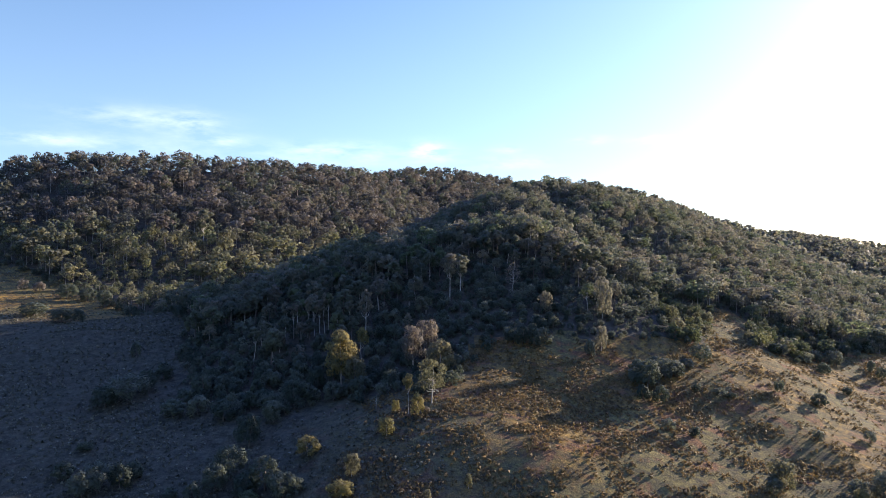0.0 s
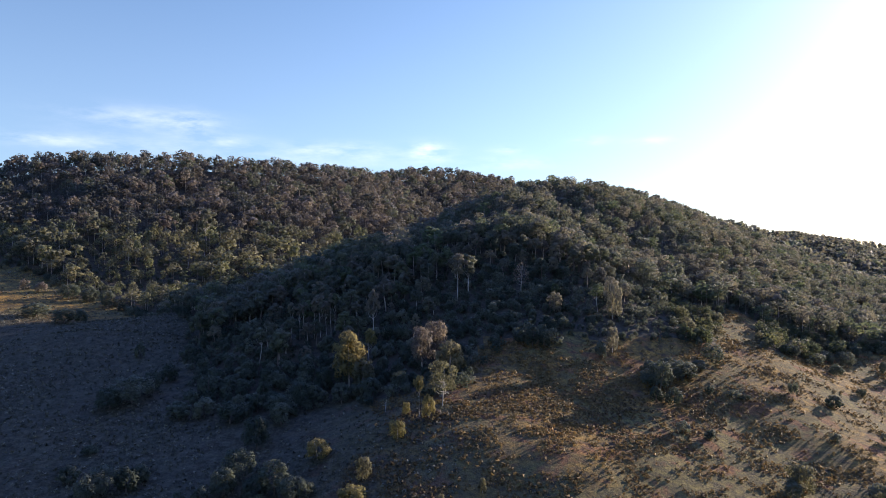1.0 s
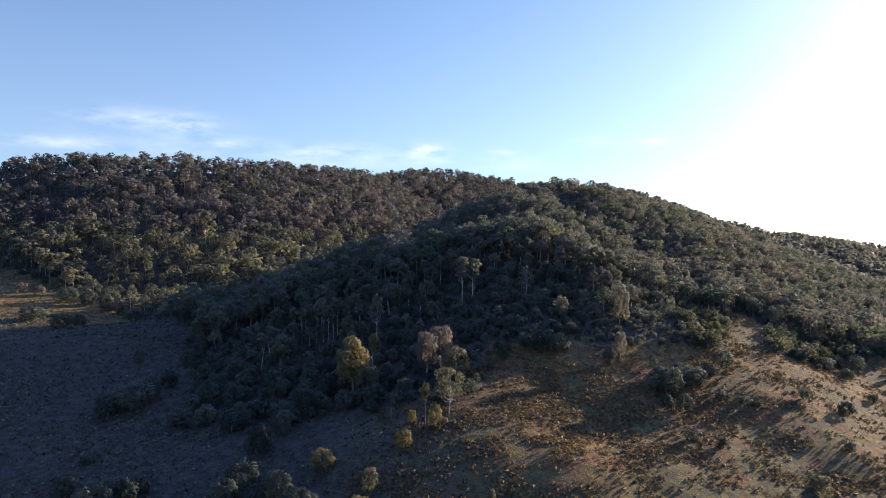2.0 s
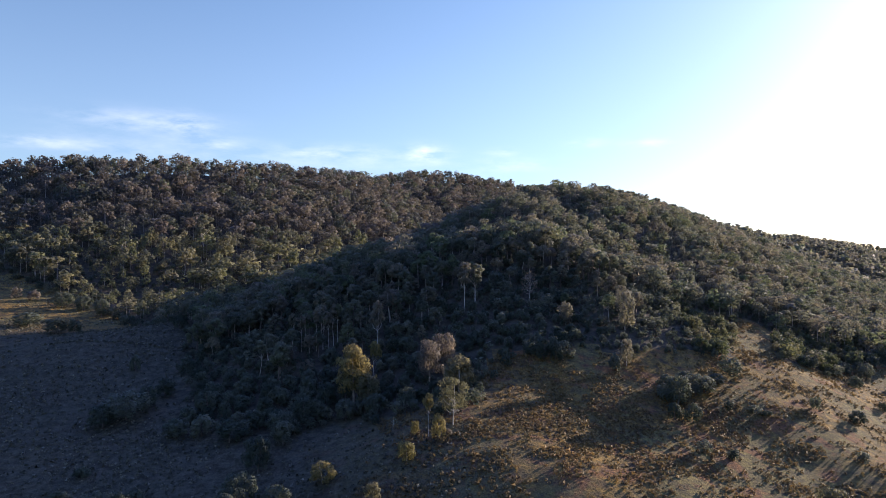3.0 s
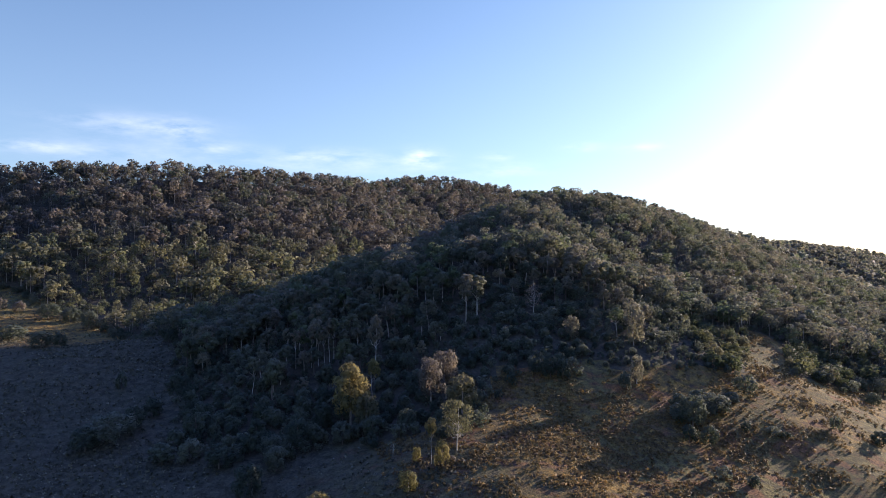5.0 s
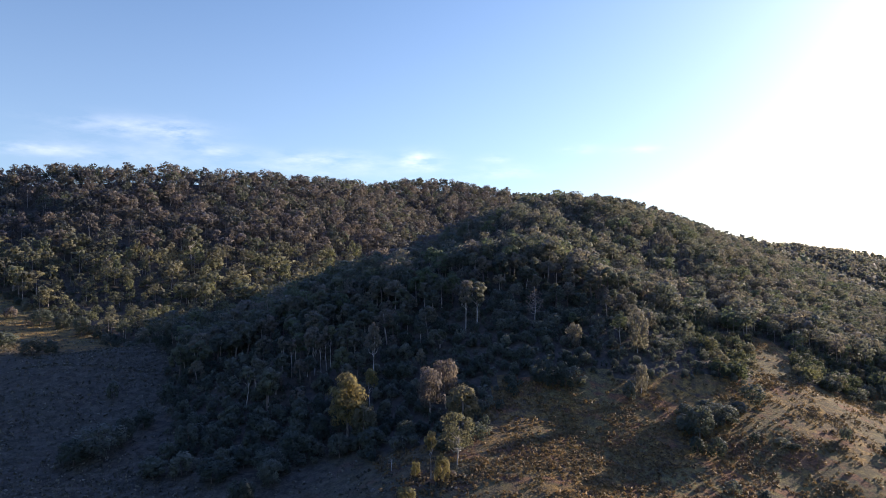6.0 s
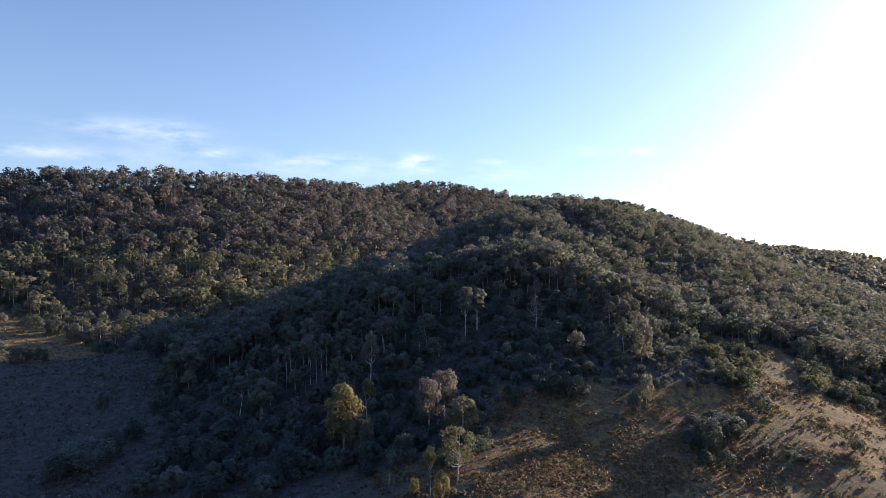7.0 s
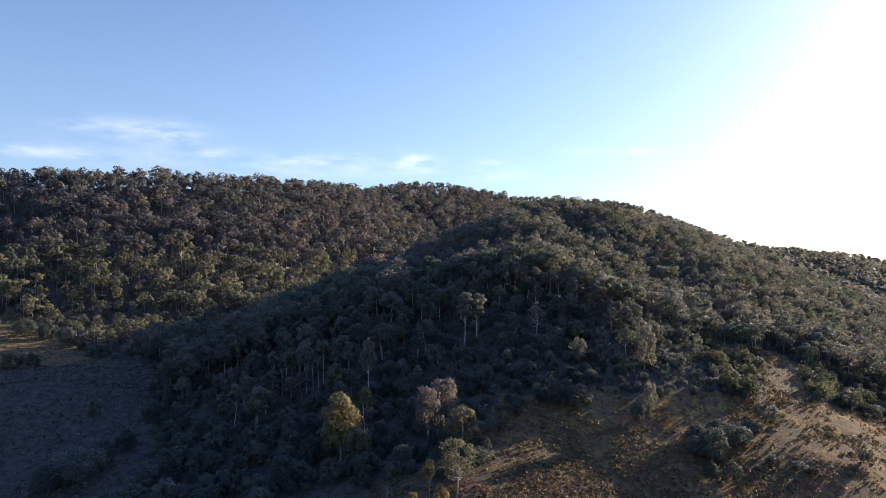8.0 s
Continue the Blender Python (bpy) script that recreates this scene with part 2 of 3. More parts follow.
def grass_ground():
    m, n, l = material("pasture_grass")
    pos = n.new("ShaderNodeNewGeometry").outputs["Position"]
    wide = noise_node(n, l, pos, 0.035, 5, 0.6)
    straw = ramp_node(n, l, noise_node(n, l, pos, 0.30, 6, 0.7), [(0.36, (0.054, 0.040, 0.027)), (0.5, (0.122, 0.082, 0.032)), (0.64, (0.265, 0.156, 0.040))])
    green = ramp_node(n, l, noise_node(n, l, pos, 0.5, 6, 0.7), [(0.36, (0.056, 0.047, 0.031)), (0.64, (0.160, 0.126, 0.044))])
    red = ramp_node(n, l, noise_node(n, l, pos, 0.6, 6, 0.7), [(0.36, (0.080, 0.044, 0.030)), (0.64, (0.195, 0.096, 0.038))])
    # dark grass tone that carries the gully's shade in its colour
    shaded_grass = ramp_node(n, l, noise_node(n, l, pos, 0.4, 6, 0.7), [(0.36, (0.022, 0.023, 0.018)), (0.64, (0.076, 0.071, 0.055))])
    off = n.new("ShaderNodeVectorMath")
    off.operation = "DISTANCE"
    off.inputs[1].default_value = (64, 172, 6)
    l.new(pos, off.inputs[0])
    lawn = n.new("ShaderNodeMapRange")
    lawn.inputs["From Min"].default_value, lawn.inputs["From Max"].default_value = 36.0, 10.0
    lawn.inputs["To Max"].default_value = 0.30
    l.new(off.outputs["Value"], lawn.inputs["Value"])
    greener = n.new("ShaderNodeMath")
    greener.operation = "ADD"
    l.new(wide, greener.inputs[0])
    l.new(lawn.outputs[0], greener.inputs[1])
    colour = mix_node(n, l, ramp_node(n, l, greener.outputs[0], [(0.46, (0, 0, 0)), (0.58, (1, 1, 1))]), straw, green)
    patch = ramp_node(n, l, noise_node(n, l, pos, 0.11, 5, 0.62), [(0.53, (0, 0, 0)), (0.62, (1, 1, 1))])
    # shade of the gully floor west of the slope, mixed unevenly into the colour
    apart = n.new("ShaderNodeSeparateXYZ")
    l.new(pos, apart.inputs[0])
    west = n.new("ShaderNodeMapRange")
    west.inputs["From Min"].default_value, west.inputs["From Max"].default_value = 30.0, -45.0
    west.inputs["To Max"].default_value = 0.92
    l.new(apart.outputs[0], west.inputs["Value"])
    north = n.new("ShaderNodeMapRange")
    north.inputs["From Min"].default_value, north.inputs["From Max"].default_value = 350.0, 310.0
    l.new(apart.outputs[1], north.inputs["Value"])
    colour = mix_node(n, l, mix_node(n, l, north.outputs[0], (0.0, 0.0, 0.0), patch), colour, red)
    shade_mask = n.new("ShaderNodeMath")
    shade_mask.operation = "MULTIPLY"
    l.new(west.outputs[0], shade_mask.inputs[0])
    l.new(north.outputs[0], shade_mask.inputs[1])
    colour = mix_node(n, l, shade_mask.outputs[0], colour, shaded_grass)
    fine = ramp_node(n, l, noise_node(n, l, pos, 2.2, 5, 0.75), [(0.36, (0.55, 0.55, 0.58)), (0.64, (1.34, 1.32, 1.26))])
    colour = mix_node(n, l, 1.0, colour, fine, "MULTIPLY")
    bsdf = n.new("ShaderNodeBsdfPrincipled")
    bsdf.inputs["Roughness"].default_value = 0.95
    bsdf.inputs["Specular IOR Level"].default_value = 0.07
    l.new(colour, bsdf.inputs["Base Color"])
    bump = n.new("ShaderNodeBump")
    bump.inputs["Strength"].default_value = 0.9
    bump.inputs["Distance"].default_value = 0.5
    l.new(noise_node(n, l, pos, 1.3, 6, 0.7), bump.inputs["Height"])
    l.new(bump.outputs[0], bsdf.inputs["Normal"])
    out = n.new("ShaderNodeOutputMaterial")
    l.new(bsdf.outputs[0], out.inputs[0])
    return m


pasture = grass_ground()


def forest_floor():
    m, n, l = material("leaf_litter")
    pos = n.new("ShaderNodeNewGeometry").outputs["Position"]
    colour = ramp_node(n, l, noise_node(n, l, pos, 0.5, 6, 0.7), [(0.3, (0.030, 0.027, 0.020)), (0.55, (0.062, 0.052, 0.036)), (0.75, (0.11, 0.088, 0.058))])
    bsdf = n.new("ShaderNodeBsdfPrincipled")
    bsdf.inputs["Roughness"].default_value = 0.95
    bsdf.inputs["Specular IOR Level"].default_value = 0.1
    l.new(colour, bsdf.inputs["Base Color"])
    bump = n.new("ShaderNodeBump")
    bump.inputs["Strength"].default_value = 0.8
    bump.inputs["Distance"].default_value = 0.4
    l.new(noise_node(n, l, pos, 2.0, 6, 0.7), bump.inputs["Height"])
    l.new(bump.outputs[0], bsdf.inputs["Normal"])
    out = n.new("ShaderNodeOutputMaterial")
    l.new(bsdf.outputs[0], out.inputs[0])
    return m


litter = forest_floor()
tussock_mat = leaf_material("tussock_blades", [(0.0, (0.086, 0.062, 0.040)), (0.4, (0.150, 0.102, 0.050)), (0.7, (0.134, 0.100, 0.050)), (1.0, (0.215, 0.136, 0.062))], False, 0.3)
# greyer tones than tussock_mat, for the low clumps of the west field
grey_tussock_mat = leaf_material("grey_tussock_blades", [(0.0, (0.042, 0.042, 0.034)), (0.5, (0.088, 0.086, 0.070)), (1.0, (0.160, 0.154, 0.130))], False, 0.2)

# ---- mesh helpers ----
def mesh_from(name, verts, faces, mat, tint=None, smooth=False, normals=None):
    """A mesh out of arrays: verts (n, 3), faces (m, 3 or 4), and normals (n, 3) for foliage that shades as rounded clumps."""
    verts, faces = np.asarray(verts, np.float32), np.asarray(faces, np.int32)
    me = bpy.data.meshes.new(name)
    me.vertices.add(len(verts))
    me.vertices.foreach_set("co", verts.ravel())
    k = faces.shape[1]
    me.loops.add(faces.size)
    me.loops.foreach_set("vertex_index", faces.ravel())
    me.polygons.add(len(faces))
    me.polygons.foreach_set("loop_start", np.arange(0, faces.size, k, dtype=np.int32))
    me.polygons.foreach_set("use_smooth", np.full(len(faces), smooth))
    me.materials.append(mat)
    if tint is not None:
        att = me.attributes.new("tint", "FLOAT", "POINT")
        att.data.foreach_set("value", np.asarray(tint, np.float32))
    me.update(calc_edges=True)
    if normals is not None:
        att = me.attributes.new("custom_normal", "FLOAT_VECTOR", "POINT")
        att.data.foreach_set("vector", np.asarray(normals, np.float32).ravel())
    return me


def child(name, me, parent, label=""):
    ob = new(name, me)
    ob.parent = parent
    return tagged(ob, label)


# ---- ground ----
def inside(x, y, outline):
    hit = np.zeros(np.shape(x), bool)
    for (x0, y0), (x1, y1) in zip(outline, outline[1:] + outline[:1]):
        cross = (y0 > y) != (y1 > y)
        hit ^= cross & (x < (x1 - x0) * (y - y0) / (y1 - y0 + 1e-9) + x0)
    return hit


# edge of the woodland, from the left paddock round the hill's foot to the right
WOODS = [(-1500, 470), (-500, 470), (-330, 440), (-262, 408), (-232, 398), (-198, 386), (-166, 354), (-128, 318), (-103, 285), (-100, 262), (-92, 247), (-83, 230),
         (-71, 218), (-61, 207), (-52, 208), (-46, 211), (-38, 213), (-29, 211), (-18, 207), (-7, 202), (1, 205), (6, 225), (13, 240), (27, 236), (40, 242), (55, 240),
         (75, 250), (96, 251), (108, 256), (122, 262), (140, 266), (164, 288), (190, 300), (240, 325), (400, 420), (1500, 900), (3500, 900), (3500, 3600), (-1500, 3600)]


def clearing(x, y):
    """The bare track that climbs into the wood, and a small glade beside it."""
    s = np.clip(((x - 102) * 31 + (y - 247) * 64) / (31 * 31 + 64 * 64), 0, 0.85)
    return (np.hypot(x - 102 - 31 * s, y - 247 - 64 * s) < 7.0) | (np.hypot(x - 177, y - 322) < 5)


def steps(start, fine, stop, end, grow):
    """Places along an axis: even steps to stop, then growing ones to end."""
    out = list(np.arange(start, stop, fine))
    gap = fine
    while out[-1] < end:
        gap *= grow
        out.append(out[-1] + gap)
    return out


xs = steps(0, 2.2, 250, 4600, 1.06)
xs = np.array([-v for v in xs[:0:-1]] + xs)
ys = np.array([110 - v for v in steps(0, 4, 8, 4600, 1.15)[:0:-1]] + [110 + v for v in steps(0, 2.2, 300, 4700, 1.035)])
gx, gy = np.meshgrid(xs, ys)
gz = land(gx, gy)
cols = len(xs)
corner = (np.arange(len(ys) - 1)[:, None] * cols + np.arange(cols - 1)[None, :]).ravel()
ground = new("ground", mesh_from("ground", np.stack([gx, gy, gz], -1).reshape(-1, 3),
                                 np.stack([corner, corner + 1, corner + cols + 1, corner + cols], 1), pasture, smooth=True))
# leaf litter under the trees
ground.data.materials.append(litter)
mid_x, mid_y = (gx[:-1, :-1] + gx[1:, 1:]).ravel() / 2, (gy[:-1, :-1] + gy[1:, 1:]).ravel() / 2
wob = 5 * fractal(mid_x, mid_y, 14, 3, 55)
wooded = inside(mid_x + wob, mid_y - 3 + wob, WOODS) & ~clearing(mid_x, mid_y)
ground.data.polygons.foreach_set("material_index", wooded.astype(np.int32))
tagged(ground, "dry straw-coloured hill pasture with reddish bare patches", "ground", kind="structure")


# ---- trees ----
def tube(path, radii, sides=6):
    """Verts and quads of a tapered tube along a path."""
    verts, faces = [], []
    for k, (p, r) in enumerate(zip(path, radii)):
        ahead = Vector(path[min(k + 1, len(path) - 1)]) - Vector(path[max(k - 1, 0)])
        q = ahead.to_track_quat("Z", "Y")
        for j in range(sides):
            a = 2 * math.pi * j / sides
            verts.append(tuple(Vector(p) + q @ Vector((math.cos(a) * r, math.sin(a) * r, 0))))
    for k in range(len(path) - 1):
        for j in range(sides):
            a, b = k * sides + j, k * sides + (j + 1) % sides
            faces.append((a, b, b + sides, a + sides))
    return verts, faces


def clump_leaves(rng, centre, radius, count, size):
    """Triangular leaf sprays over and in a flattened clump."""
    way = rng.normal(size=(count, 3))
    way[:, 2] += 0.35
    way /= np.linalg.norm(way, axis=1)[:, None]
    deep = rng.uniform(0.55, 1.08, count) ** 0.6
    lump = 1 + 0.22 * np.sin(way[:, 0] * 5 + centre[0] * 3) * np.cos(way[:, 1] * 6 + centre[1] * 2)
    mid = np.asarray(centre) + way * np.asarray(radius) * (deep * lump)[:, None]
    facing = way + rng.normal(scale=0.33, size=(count, 3))
    facing /= np.linalg.norm(facing, axis=1)[:, None]
    side = np.cross(facing, rng.normal(size=(count, 3)))
    side /= np.linalg.norm(side, axis=1)[:, None] + 1e-9
    up = np.cross(facing, side)
    s = size * rng.uniform(0.6, 1.35, count)[:, None]
    turn = rng.uniform(0.55, 1.4, (count, 3))
    tri = np.stack([mid + side * s * turn[:, :1], mid + (-0.5 * side + 0.87 * up) * s * turn[:, 1:2], mid + (-0.5 * side - 0.87 * up) * s * turn[:, 2:]], 1)
    return tri, way * 0.8 + facing * 0.2


def gum_clumps(rng, height, spread, bare, count, lump=0.34):
    """Centres and radii of the foliage clumps of a gum tree: an uneven, broken dome."""
    out = []
    for k in range(count):
        f = (k + rng.uniform(0, 1)) / count
        h = bare + (0.97 - bare) * (0.08 + 0.84 * f)
        room = spread * math.sqrt(max(0.06, 1 - (f * 1.5 - 0.55) ** 2))
        a = k * 2.4 + rng.uniform(-0.8, 0.8)
        off = room * rng.uniform(0.35, 0.95) if k < count - 1 else 0.1 * room
        r = spread * lump * rng.uniform(0.75, 1.35)
        out.append(((math.cos(a) * off, math.sin(a) * off, h * height), (r, r, r * rng.uniform(0.6, 0.85))))
    return out


def bush_clumps(rng, height, spread, count, lump=0.36):
    """Clumps of a full, rounded crown that reaches down to the grass."""
    out = []
    for k in range(count):
        f = (k + rng.uniform(0, 1)) / count
        h = 0.14 + 0.66 * f ** 0.85
        room = spread * math.sqrt(max(0.08, 1 - (f * 0.94) ** 3.6)) * (0.78 + 0.22 * min(1, 3 * f))
        a = k * 2.4 + rng.uniform(-0.6, 0.6)
        off = room * rng.uniform(0.45, 0.9) if k < count - 1 else 0.15 * spread
        r = spread * lump * rng.uniform(0.8, 1.3)
        out.append(((math.cos(a) * off, math.sin(a) * off, h * height), (r, r, min(r * 1.1, h * height * 0.95))))
    return out


def tree_arrays(rng, clumps, height, leaves, size, sides, girth=0.022, lean=0.04):
    """Leaf triangles and their normals, verts and quads of the trunk, and the paths and girths of the limbs."""
    volume = np.array([r[0] * r[1] for _, r in clumps])
    share = np.maximum(8, (leaves * volume / volume.sum()).astype(int))
    sprays = [clump_leaves(rng, c, r, n, size) for (c, r), n in zip(clumps, share)]
    tri = np.concatenate([t for t, _ in sprays])
    # leaves shade partly with their clump, partly with the whole crown
    out = tri.mean(axis=1) - np.mean([c for c, _ in clumps], axis=0)
    out /= np.linalg.norm(out, axis=1)[:, None] + 1e-9
    bulge = np.concatenate([n for _, n in sprays]) + 0.55 * out
    bulge = np.repeat(bulge / np.linalg.norm(bulge, axis=1)[:, None], 3, axis=0)
    tip = np.array([rng.normal() * lean, rng.normal() * lean, 0.0]) * height
    bend = np.array([rng.normal() * lean * 0.4, rng.normal() * lean * 0.4, 0.0]) * height
    r0 = girth * height
    path = [(0, 0, -0.05 * height), tuple(tip * 0.1 + [0, 0, 0.12 * height]), tuple(tip * 0.5 + bend + [0, 0, 0.45 * height]), tuple(tip + [0, 0, 0.85 * height])]
    verts, faces = tube(path, [r0 * 1.25, r0, r0 * 0.7, r0 * 0.2], sides)
    limbs = []
    for (c, r) in clumps:
        start = min(0.7 * c[2], 0.62 * height)
        f = start / (0.85 * height)
        a = np.array(tip) * f + bend * math.sin(f * 3.14) + [0, 0, start]
        mid = (a + np.array(c)) / 2 + [rng.normal() * 0.02 * height, rng.normal() * 0.02 * height, -0.06 * height * rng.uniform(0.2, 1)]
        limbs.append(([tuple(a), tuple(mid), c], [r0 * 0.45, r0 * 0.28, r0 * 0.08]))
    return tri, bulge, np.array(verts), np.array(faces), limbs


def tree_thing(name, rng, clumps, height, leaves, size, leaf, bark, label, category, girth=0.022, limbs=0):
    """One tree: trunk with so many limbs, and crown."""
    tri, bulge, tv, tf, arms = tree_arrays(rng, clumps, height, leaves, size, 6, girth)
    root = new(name)
    root.empty_display_size = 0.5
    trunk = child("trunk", mesh_from("trunk", tv, tf, bark, smooth=True), root)
    for path, radii in arms[:limbs]:
        v, q = tube(path, radii, 4)
        child("limb", mesh_from("limb", v, q, bark, smooth=True), trunk)
    child("crown", mesh_from("crown", tri.reshape(-1, 3), np.arange(len(tri) * 3).reshape(-1, 3), leaf, smooth=True, normals=bulge), root)
    return tagged(root, label, category)


def stand(ob, x, y, turn=0.0, size=1.0, tall=1.0):
    """A place on the ground for a thing."""
    return Matrix.Translation((x, y, float(land(x, y)) - 0.05)) @ Matrix.Rotation(turn, 4, "Z") @ Matrix.Diagonal((size, size, size * tall, 1))


def put(ob, x, y, turn, size=1.0, tall=1.0, group="", label=""):
    """A copy of a model tree at x, y."""
    made = copy_thing(ob, Matrix.Identity(4))
    made.matrix_basis = stand(ob, x, y, turn, size, tall)
    return tagged(made, label, group=group)


def drop_model(ob):
    for o in (*ob.children_recursive, ob):
        bpy.data.objects.remove(o)


def woods(name, rng, places, heights, tints, models, leaf, bark, label, category):
    """Many trees as one thing: a mesh of leaves with the trunks below it."""
    leaf_v, leaf_n, leaf_t, bark_v, bark_f, base = [], [], [], [], [], 0
    for (x, y), h, tint in zip(places, heights, tints):
        tri, bulge, tv, tf, _ = models[rng.integers(len(models))]
        a, w = rng.uniform(0, 6.283), rng.uniform(0.8, 1.35)
        c, s = math.cos(a), math.sin(a)
        turn = np.array([[c * w, -s * w, 0], [s * w, c * w, 0], [0, 0, 1]]).T * h
        at = np.array([x, y, float(land(x, y))])
        leaf_v.append(tri.reshape(-1, 3) @ turn + at)
        leaf_n.append(bulge @ np.array([[c, s, 0], [-s, c, 0], [0, 0, 1]]))
        leaf_t.append(np.full(len(tri) * 3, tint))
        bark_v.append(tv @ turn + at)
        bark_f.append(tf + base)
        base += len(tv)
    leaf_v = np.concatenate(leaf_v)
    root = new(name)
    child("crowns", mesh_from("crowns", leaf_v, np.arange(len(leaf_v)).reshape(-1, 3), leaf, np.concatenate(leaf_t), True, np.concatenate(leaf_n)), root)
    child("trunks", mesh_from("trunks", np.concatenate(bark_v), np.concatenate(bark_f), bark), root)
    for o in (root, *root.children):
        tagged(o, kind="stuff")
    return tagged(root, label, category)


def scatter(rng, x0, x1, y0, y1, gap):
    """Places on a shaken grid."""
    px, py = np.meshgrid(np.arange(x0, x1, gap), np.arange(y0, y1, gap))
    px, py = px.ravel(), py.ravel()
    return px + rng.uniform(-0.48, 0.48, len(px)) * gap, py + rng.uniform(-0.48, 0.48, len(px)) * gap


rng = np.random.default_rng(7)

gum_models = []
for k in range(8):
    h = 12.0
    gum_models.append(tree_thing("eucalyptus_tree", rng, gum_clumps(rng, h, (3.1, 3.8, 3.4, 4.1)[k % 4], (0.42, 0.5, 0.36, 0.45)[k % 4], (16, 18, 15, 20)[k % 4], 0.30),
                                 h, 2100, 0.27, leaf_gum, bark_pale if k % 2 else bark_dark,
                                 ("grey-green eucalyptus with a dark trunk on the shaded slope", "tall eucalyptus with a pale bare trunk and open crown")[k % 2], "tree"))
wattle_models = []
for k in range(6):
    h = 6.0
    wattle_models.append(tree_thing("wattle_tree", rng, bush_clumps(rng, h, (2.6, 3.1, 2.4)[k % 3], (16, 19, 15)[k % 3], 0.32), h, 1500, 0.25, leaf_wattle, bark_dark,
                                    "dense dark-green wattle with foliage down to the grass", "tree"))

big_wattles = []
for k in range(4):
    big_wattles.append(tree_thing("large_wattle", rng, bush_clumps(rng, 12.0, (5.0, 5.6, 4.6, 5.2)[k], (30, 34, 28, 32)[k], 0.25), 12.0, 3600, 0.28, leaf_wattle, bark_dark,
                                  "large dark-green wattle with a broad lumpy crown", "tree"))

# trees that stand out, in plan: x, y, height, width of crown
GOLDEN = [(-33.2, 222.0, 19.5, 11.6)]
OLIVE = [(-28.4, 218.5, 11.6, 8.8), (-0.9, 214.4, 12.6, 11.1), (-21.7, 161.9, 6.1, 4.6), (5.9, 157.9, 3.9, 2.2), (-3.6, 153.5, 3.1, 2.6), (83.8, 168.9, 8.7, 8.7), (95.0, 162.0, 5.1, 5.9)]
SLIM = [(-27.8, 232.4, 13.8, 4.6), (-9.5, 186.6, 11.2, 3.1)]
BROWN = [(-5.1, 228.4, 14.8, 8.7), (-9.8, 222.4, 15.7, 9.2)]
SPREAD = [(-3.2, 191.5, 12.7, 9.9)]
GOLD = [(-6.9, 184.6, 7.1, 4.3), (-13.2, 188.7, 3.9, 2.8), (-14.6, 176.3, 5.0, 5.6), (-34.6, 174.8, 5.6, 8.0), (-23.3, 155.5, 3.9, 7.8), (98.8, 160.9, 6.8, 4.0)]
SAPLING = [(-19.3, 195.8, 4.4, 3.6)]
RED = [(-4.6, 185.8, 1.9, 2.5), (-234.0, 377.8, 6.3, 6.9), (-224.2, 377.4, 6.0, 7.5)]
BUSH_EAST = [(65.1, 216.7, 10.5, 10.8), (73.2, 223.7, 7.1, 9.3), (61.3, 208.8, 5.4, 5.2), (66.9, 208.8, 5.6, 6.3), (64.5, 225.7, 4.7, 7.5), (50.2, 231.6, 6.2, 5.0), (145.4, 259.8, 5.2, 5.6), (158.6, 274.3, 7.3, 8.2), (122.6, 221.8, 4.9, 6.6), (171.2, 272.3, 5.0, 4.1), (171.0, 265.3, 4.9, 4.9), (101.2, 165.9, 6.1, 6.9), (106.2, 163.8, 9.0, 8.1), (112.2, 165.8, 10.2, 8.2), (77.0, 225.7, 5.3, 8.3), (62.6, 219.2, 5.5, 7.3), (82.8, 231.2, 4.0, 7.7), (71.4, 228.7, 4.8, 8.4), (90.4, 238.7, 6.0, 8.7)]
GREY = [(54.8, 235.4, 10.2, 5.1), (81.0, 166.9, 5.1, 6.1), (-45.0, 158.0, 3.8, 5.3), (39.1, 258.2, 9.4, 7.3), (60.6, 258.1, 16.1, 8.6)]
SHRUB = [(63.7, 192.4, 3.8, 4.2), (70.9, 190.9, 3.2, 3.8), (81.2, 217.8, 3.1, 3.6), (88.4, 216.8, 2.9, 4.7), (91.5, 215.8, 2.0, 3.6), (110.5, 223.3, 4.5, 3.7), (107.6, 195.4, 3.4, 3.9), (126.3, 201.5, 3.9, 4.4), (143.2, 240.9, 3.2, 4.0)]
BUSH_WEST = [(-179.9, 320.1, 8.0, 12.3), (-171.7, 319.6, 6.7, 8.0), (-199.6, 331.5, 6.9, 13.8), (-205.6, 370.9, 9.3, 11.1), (-193.9, 370.4, 9.3, 11.1), (-179.6, 360.5, 10.5, 9.0), (-118.5, 262.7, 6.6, 5.7), (-108.0, 217.4, 8.0, 10.5), (-103.4, 222.8, 9.3, 14.5), (-100.2, 231.3, 8.1, 8.9), (-98.4, 239.8, 6.4, 8.0)]
TALLGUM = [(-242.9, 410.2, 12.0, 5.5), (-28.3, 248.2, 19.6, 5.4), (2.7, 269.0, 19.3, 6.7), (7.0, 272.0, 16.5, 8.2), (55.9, 262.2, 10.9, 6.5), (-168.7, 479.4, 31.0, 12.8)]
